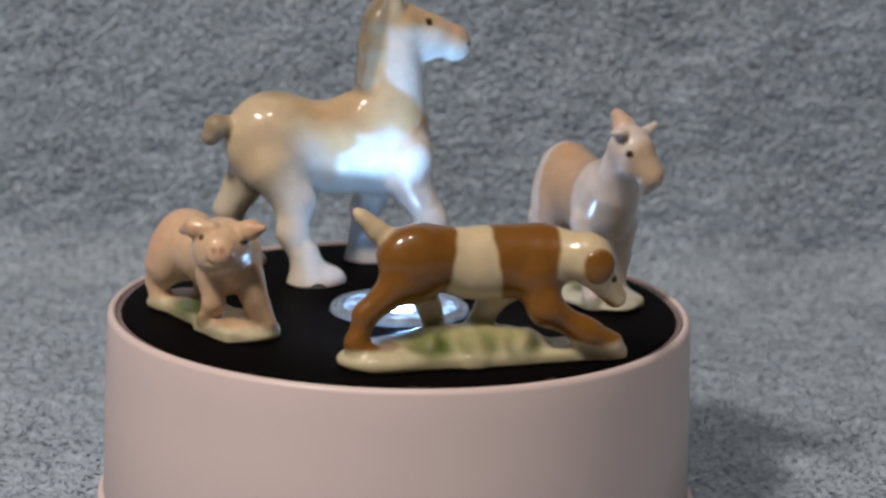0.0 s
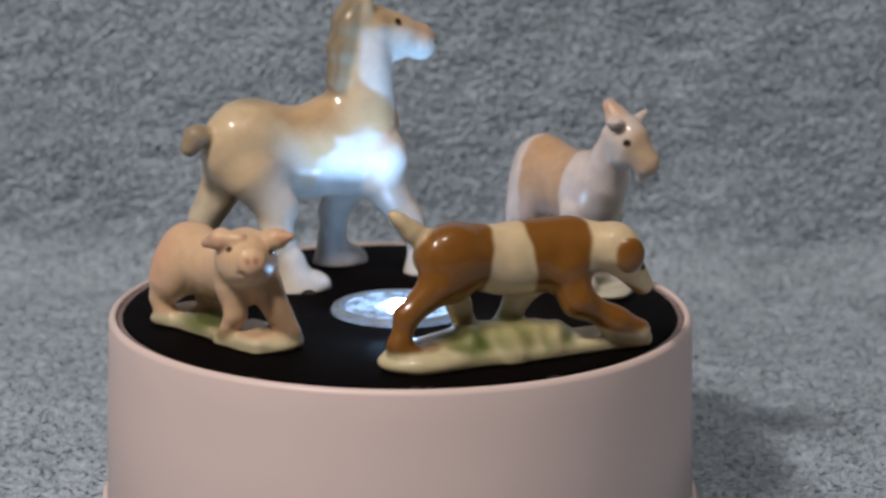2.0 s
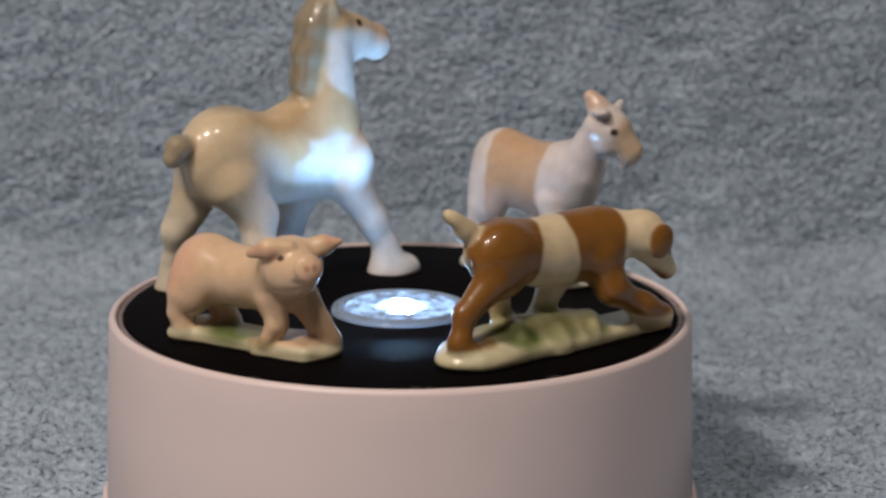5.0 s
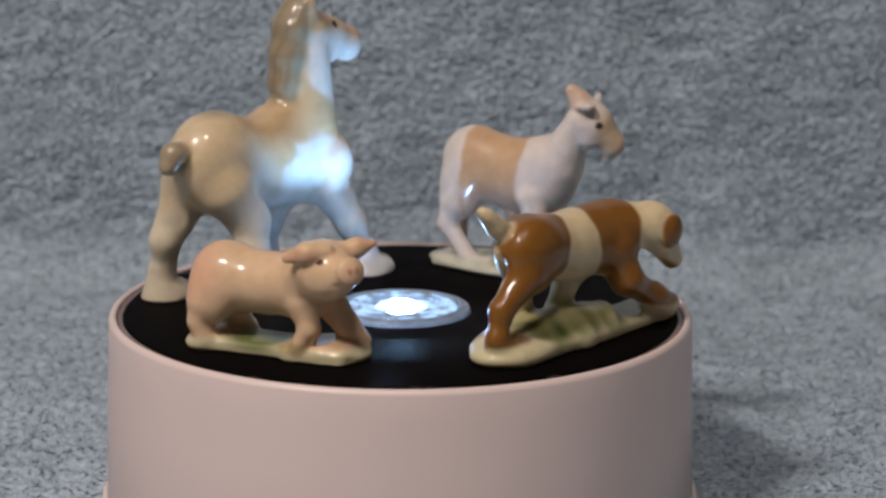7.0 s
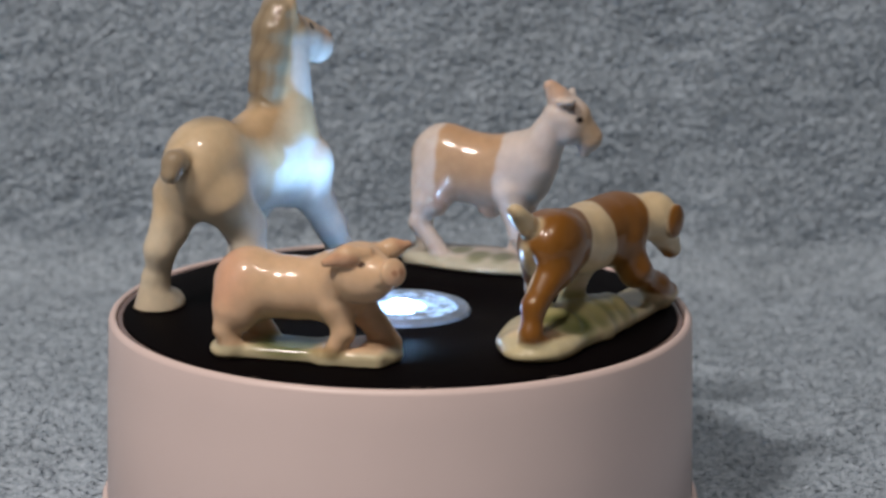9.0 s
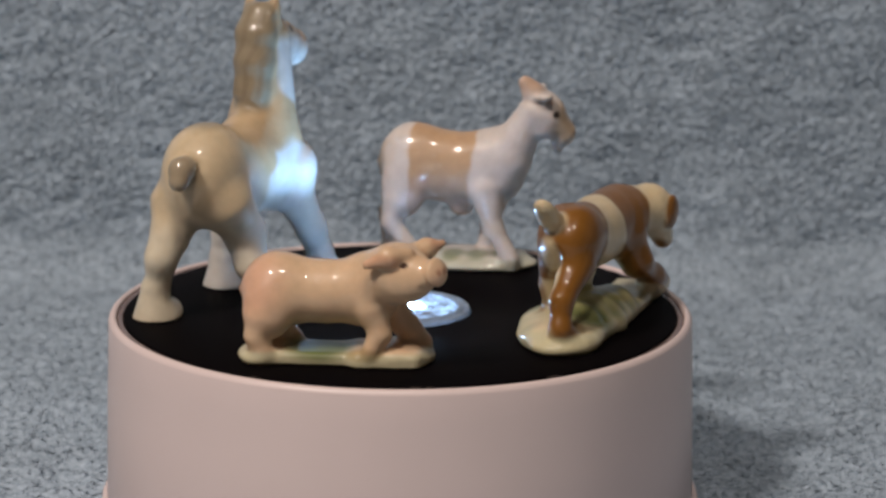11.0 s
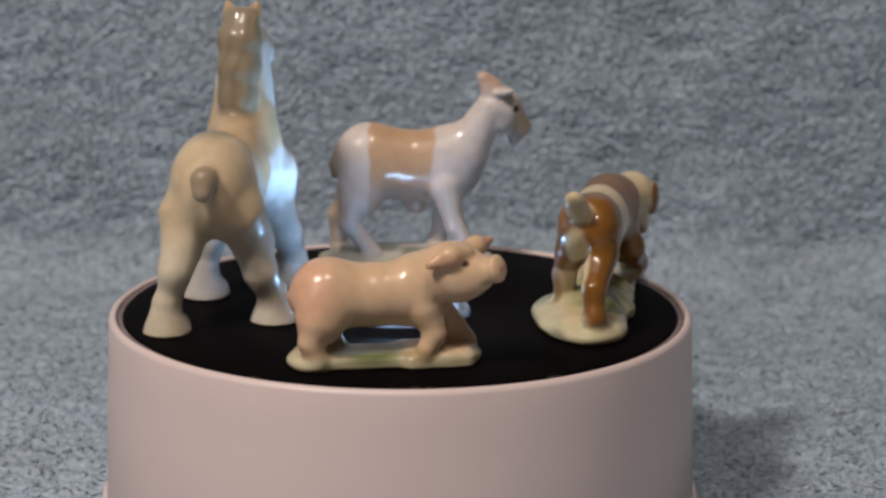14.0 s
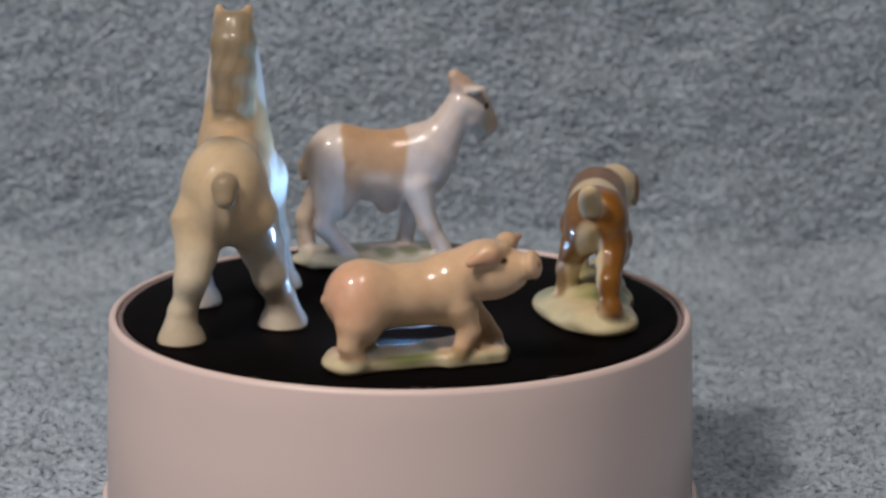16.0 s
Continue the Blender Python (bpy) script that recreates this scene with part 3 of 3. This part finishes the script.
def dog():
    c = Clay()
    c.ell((-18, -1.6, 1.2), (8.4, 6.2, 2.6), 2)
    c.slab((-12, -1.8, 1.2), (10.0, 5.0, 1.5), 1.3)
    c.ell((-5.5, 5.0, 1.0), (9.0, 6.2, 2.4), 2)
    c.slab((9, -0.8, 1.0), (14.6, 4.6, 1.5), 1.3, 2, 6)
    c.ell((-3, 0.2, 2.0), (13.5, 4.9, 4.0), 2.5)
    for i in range(6):
        c.ell((-11 + 3.4 * i, -0.4 + 0.8 * math.sin(2.3 * i), 2.6), (1.6, 4.4, 3.4 - 0.25 * i + 0.5 * math.sin(3 * i)), 1.8, 25 * math.sin(i), 18)
    c.ell((-13.5, 3.0, 1.0), (8.0, 5.6, 2.0), 3)
    c.ell((-12, 0, 18.4), (7.6, 5.2, 5.5))
    c.ell((-1.5, 0, 16.9), (10, 5.3, 6.4), 3)
    c.ell((7, 0, 17.0), (7.6, 5.2, 6.3), 3)
    c.cap((10.0, -0.8, 18.0), 4.4, (14.8, -3.2, 18.7), 3.7, 2.5)
    c.ell((16.2, -4.0, 18.0), (4.2, 3.8, 4.2), 1.5)
    c.cap((17.9, -4.3, 15.2), 3.0, (20.8, -4.6, 11.4), 1.9, 1.5)
    c.ell((17.0, -7.5, 17.4), (2.6, 1.1, 3.1), 0.5, 0, 14)
    c.ell((17.0, -0.3, 17.4), (2.6, 1.1, 3.1), 0.5, 0, 14)
    c.ell((-14, -2.7, 17), (5.2, 2.8, 6.3), 2.6)
    c.limb(((-16.4, -2.6, 14), 3.2), ((-21.8, -2.4, 9.2), 1.9), ((-23.3, -2.8, 4.4), 1.8), ((-22.2, -3.1, 3.0), 2.1), k=1.4)
    c.ell((-12.0, 2.6, 17), (5.0, 2.8, 6.0), 1.8)
    c.limb(((-11.6, 3.4, 13.5), 2.9), ((-9.4, 4.8, 8.5), 1.9), ((-7.6, 5.0, 3), 2.0), k=1.4)
    c.limb(((7.4, -2.4, 14.5), 3.6), ((8.8, -4.2, 9.6), 2.5), ((16.0, -4.3, 5.2), 2.1), ((20.6, -4.2, 3.2), 2.0), k=2.4)
    c.limb(((5, 3.0, 13), 3.4), ((0.8, 3.2, 8.8), 1.9), ((-1.5, 3.2, 4.5), 2.1), k=1.6)
    c.cap((-17.0, 0.8, 21.0), 1.9, (-19.2, 1.0, 22.4), 1.7, 1.2)
    c.ell((-20.6, 1.3, 23.9), (1.5, 2.0, 3.7), 1.6, 0, -48)
    c.cut((-20, 0, 17), 0.5, (-15, 0, 10), 1.2, 1.5)

    def colours(co):
        x, y, z = co.T
        w = wobble(co)
        brown = (0.215, 0.089, 0.015)
        col = np.tile(np.array((0.66, 0.53, 0.335)), (len(co), 1))
        rear = (1 - soft(x + 0.25 * w - 0.16 * (z - 18), -7.2, 0.9)) * soft(z, 3.2, 1.0) * (1 - blot(co, (-20, 1.6, 12), (5, 3.0, 7.5), 0.3))
        rear = rear * (1 - blot(co, (-21.6, 1.2, 24.2), (5.6, 4.2, 4.6), 0.3)) * np.maximum(soft(z, 10.0, 1.2), np.maximum(blot(co, (-21.0, -3.4, 7), (5.5, 3.2, 8), 0.3), 0.8 * blot(co, (-9.2, 6.8, 8), (3.6, 2.2, 6), 0.4)))
        col = paint(col, rear, brown)
        fore = soft(x + 0.2 * w - 0.16 * (18 - z), 0.4, 0.9) * (1 - soft(x + 0.2 * w + 0.10 * (18 - z), 10.6, 0.9)) * soft(z + 0.9 * (np.abs(y) - 2.6), 11.0, 0.8)
        fore = np.maximum(fore, blot(co, (8.0, -4.6, 11.5), (4.6, 3.2, 4.6), 0.25))
        fore = np.maximum(fore, blot(co, (13.5, -4.8, 7.0), (10.5, 3.6, 5.4), 0.25) * soft(z + 0.28 * (x - 14), 4.3, 0.8))
        col = paint(col, fore, brown)
        ear = np.maximum(blot(co, (17.0, -8.0, 17.4), (2.8, 1.9, 3.3), 0.25), blot(co, (17.0, 0.3, 17.4), (2.8, 1.9, 3.3), 0.25))
        col = paint(col, ear, brown)
        low = (1 - soft(z - 0.15 * w, 3.4, 1.2)) * (1 - soft(x, 12, 3) * soft(z, 2.6, 0.8) * 0.8)
        col = paint(col, low * soft(x, -27, 1), (0.58, 0.52, 0.33))
        col = paint(col, blot(co, (-4, 0, 4.4), (13, 5.6, 3.4), 0.7) * (1 - soft(z, 7.5, 1.5)) * 0.6, (0.30, 0.32, 0.11))
        for sx, sy, r, amount in ((-13.6, -1.5, 2.3, 0.8), (-10.2, -3.2, 3.2, 0.95), (-7.8, 1.0, 2.2, 0.7), (-4.6, -3.6, 1.9, 0.55), (-1.2, -2.6, 2.4, 0.75), (3.1, -3.8, 1.6, 0.5), (6.4, -2.8, 2.0, 0.7)):
            col = paint(col, blot(co, (sx, sy, 3.0), (r, 2.6 + 0.5 * r, 1.4 + 0.5 * r), 1.1) * amount * (1 + 0.25 * w), GRASS)
        col = paint(col, blot(co, (-5, 7.5, 2.2), (5, 3.4, 2), 0.8) * 0.7, (0.26, 0.30, 0.18))
        for e in ((20.0, -6.7, 15.0), (20.5, -2.4, 15.0)):
            col = paint(col, blot(co, e, (0.8, 1.0, 0.5), 0.4), (0.04, 0.02, 0.012))
        col = paint(col, blot(co, (22.1, -4.9, 10.6), (0.8, 1.0, 0.6), 0.5), (0.20, 0.08, 0.05))
        return col

    return figurine("dog_figurine", c, (-28, -10, -1.5), (28, 13.5, 30), colours, "glossy cream and brown porcelain hound crouching on a grassy base", 0.38), (15.5, -32.3, 13)


def goat():
    c = Clay()
    c.ell((-1, 0, 0.8), (17, 8.0, 1.9), 1.5)
    c.slab((-1, 0, 0.9), (14, 5.6, 1.2), 1.1)
    c.ell((-8, 0, 19.9), (7.2, 5.7, 7.4))
    c.ell((0, 0, 18.8), (9, 5.6, 7.1), 3)
    c.ell((7.4, -0.2, 19.5), (6.4, 5.4, 7.5), 3)
    c.cap((10.6, -0.4, 22.5), 4.5, (14.9, -1.2, 30.3), 2.9, 2.2)
    c.ell((16.9, -0.6, 31), (3.9, 3.2, 3.4), 1.5, 30)
    c.cap((18.0, -0.1, 29.6), 3.2, (20.4, 1.4, 26.6), 2.5, 1.5)
    c.ell((17.0, -1.0, 27.6), (2.4, 2.4, 2.2), 1.2, 30)
    c.cap((20.0, 1.2, 25.4), 1.8, (19.6, 1.0, 23.8), 1.1, 1.2)
    c.limb(((16.6, -0.6, 32.6), 2.4), ((15.0, -1.5, 34.6), 1.9), ((13.6, -2.2, 36.5), 1.1), k=1.0)
    c.ell((14.0, -2.0, 36.3), (1.3, 1.0, 1.1), 0.8)
    c.cap((16.6, 1.2, 33.0), 1.4, (15.8, 4.4, 34.6), 0.7, 0.8)
    c.ell((17.4, -3.5, 33.9), (2.5, 1.6, 0.8), 0.7, -42, -10)
    c.ell((1.0, 0, 11.6), (2.4, 2.2, 2.2), 1.5)
    c.ell((-9.6, -3.6, 15.5), (4.4, 2.7, 6.2), 1.6)
    c.limb(((-11, -4.0, 12.5), 2.4), ((-12.0, -4.2, 8.2), 1.8), ((-7.4, -4.4, 2.6), 1.7), k=1.2)
    c.limb(((-11.5, 3.4, 14), 2.8), ((-14.4, 3.7, 8.2), 1.8), ((-14.2, 3.9, 2.6), 1.7), k=1.2)
    c.limb(((6.4, -3.6, 15.5), 3.1), ((8.4, -4.2, 8), 1.8), ((11.6, -4.5, 2.6), 1.7), k=1.2)
    c.limb(((7.6, 3.2, 14.5), 2.8), ((6.0, 3.8, 8), 1.8), ((5.0, 3.9, 2.6), 1.7), k=1.2)
    c.limb(((-13.4, 0.8, 22), 1.2), ((-14.8, 1.8, 19), 1.2), ((-15.0, 2.0, 16.5), 0.7), k=0.8)

    def colours(co):
        x, y, z = co.T
        w = wobble(co)
        col = np.tile(np.array((0.66, 0.575, 0.525)), (len(co), 1))
        saddle = soft(x + 0.3 * w, -8.2, 1.0) * (1 - soft(x + 0.3 * w - 0.12 * (z - 18), 3.6, 1.0)) * soft(z, 10, 1)
        col = paint(col, saddle * 0.92, (0.52, 0.32, 0.175))
        col = paint(col, saddle * (1 - soft(z, 16, 7)) * 0.75, (0.55, 0.42, 0.37))
        col = paint(col, blot(co, (21.0, 0.8, 28.8), (3.6, 4, 4.4), 0.6) * 0.7, (0.50, 0.34, 0.19))
        col = paint(col, blot(co, (17.6, -3.8, 33.1), (2.4, 2, 0.7), 0.6) * 0.5, (0.42, 0.25, 0.13))
        col = paint(col, blot(co, (14.4, -2.0, 36.0), (2.8, 2.2, 2.8), 0.9) * 0.8, (0.58, 0.37, 0.25))
        col = paint(col, blot(co, (-16.2, 0.4, 19), (3.6, 5, 6), 0.9) * 0.85, (0.45, 0.32, 0.19))
        col = paint(col, blot(co, (-14.4, 4.0, 8), (3.2, 2.6, 7), 0.6) * 0.6, (0.45, 0.33, 0.20))
        col = paint(col, blot(co, (12.5, -1.5, 15), (3.2, 4.5, 5), 0.8) * 0.45, (0.42, 0.36, 0.26))
        col = paint(col, 1 - soft(z, 2.5, 1.0), (0.50, 0.48, 0.38))
        for i in range(5):
            col = paint(col, blot(co, (-9 + 4.6 * i, -2 + 1.5 * math.sin(2 * i), 2.2), (2.4, 3.2, 1.4), 0.8) * 0.75, GRASS)
        for e in ((19.7, -2.3, 30.5), (17.0, 2.4, 30.5)):
            col = paint(col, blot(co, e, (0.75, 1.1, 0.75), 0.4), (0.02, 0.012, 0.01))
        return col

    return figurine("goat_figurine", c, (-21, -12, -1.5), (26, 11, 40), colours, "glossy white and tan porcelain nanny goat on a green base", 0.38), (34.3, 14.0, -65)


# ---- build ----
room()
towel()
DISC = turntable()
FIGURES = [horse(), pig(), dog(), goat()]


def motions():
    times = [0.5 * i for i in range(33)]
    walk(DISC, [(t, pose(0, 0, 0, 0, 0, turn(t))) for t in times])
    for ob, (x, y, a) in FIGURES:
        rows = []
        for t in times:
            r = radians(turn(t))
            rows.append((t, pose((x * math.cos(r) - y * math.sin(r)) * MM, (x * math.sin(r) + y * math.cos(r)) * MM, TOP + 0.0001, 0, 0, a + turn(t))))
        walk(ob, rows)


motions()
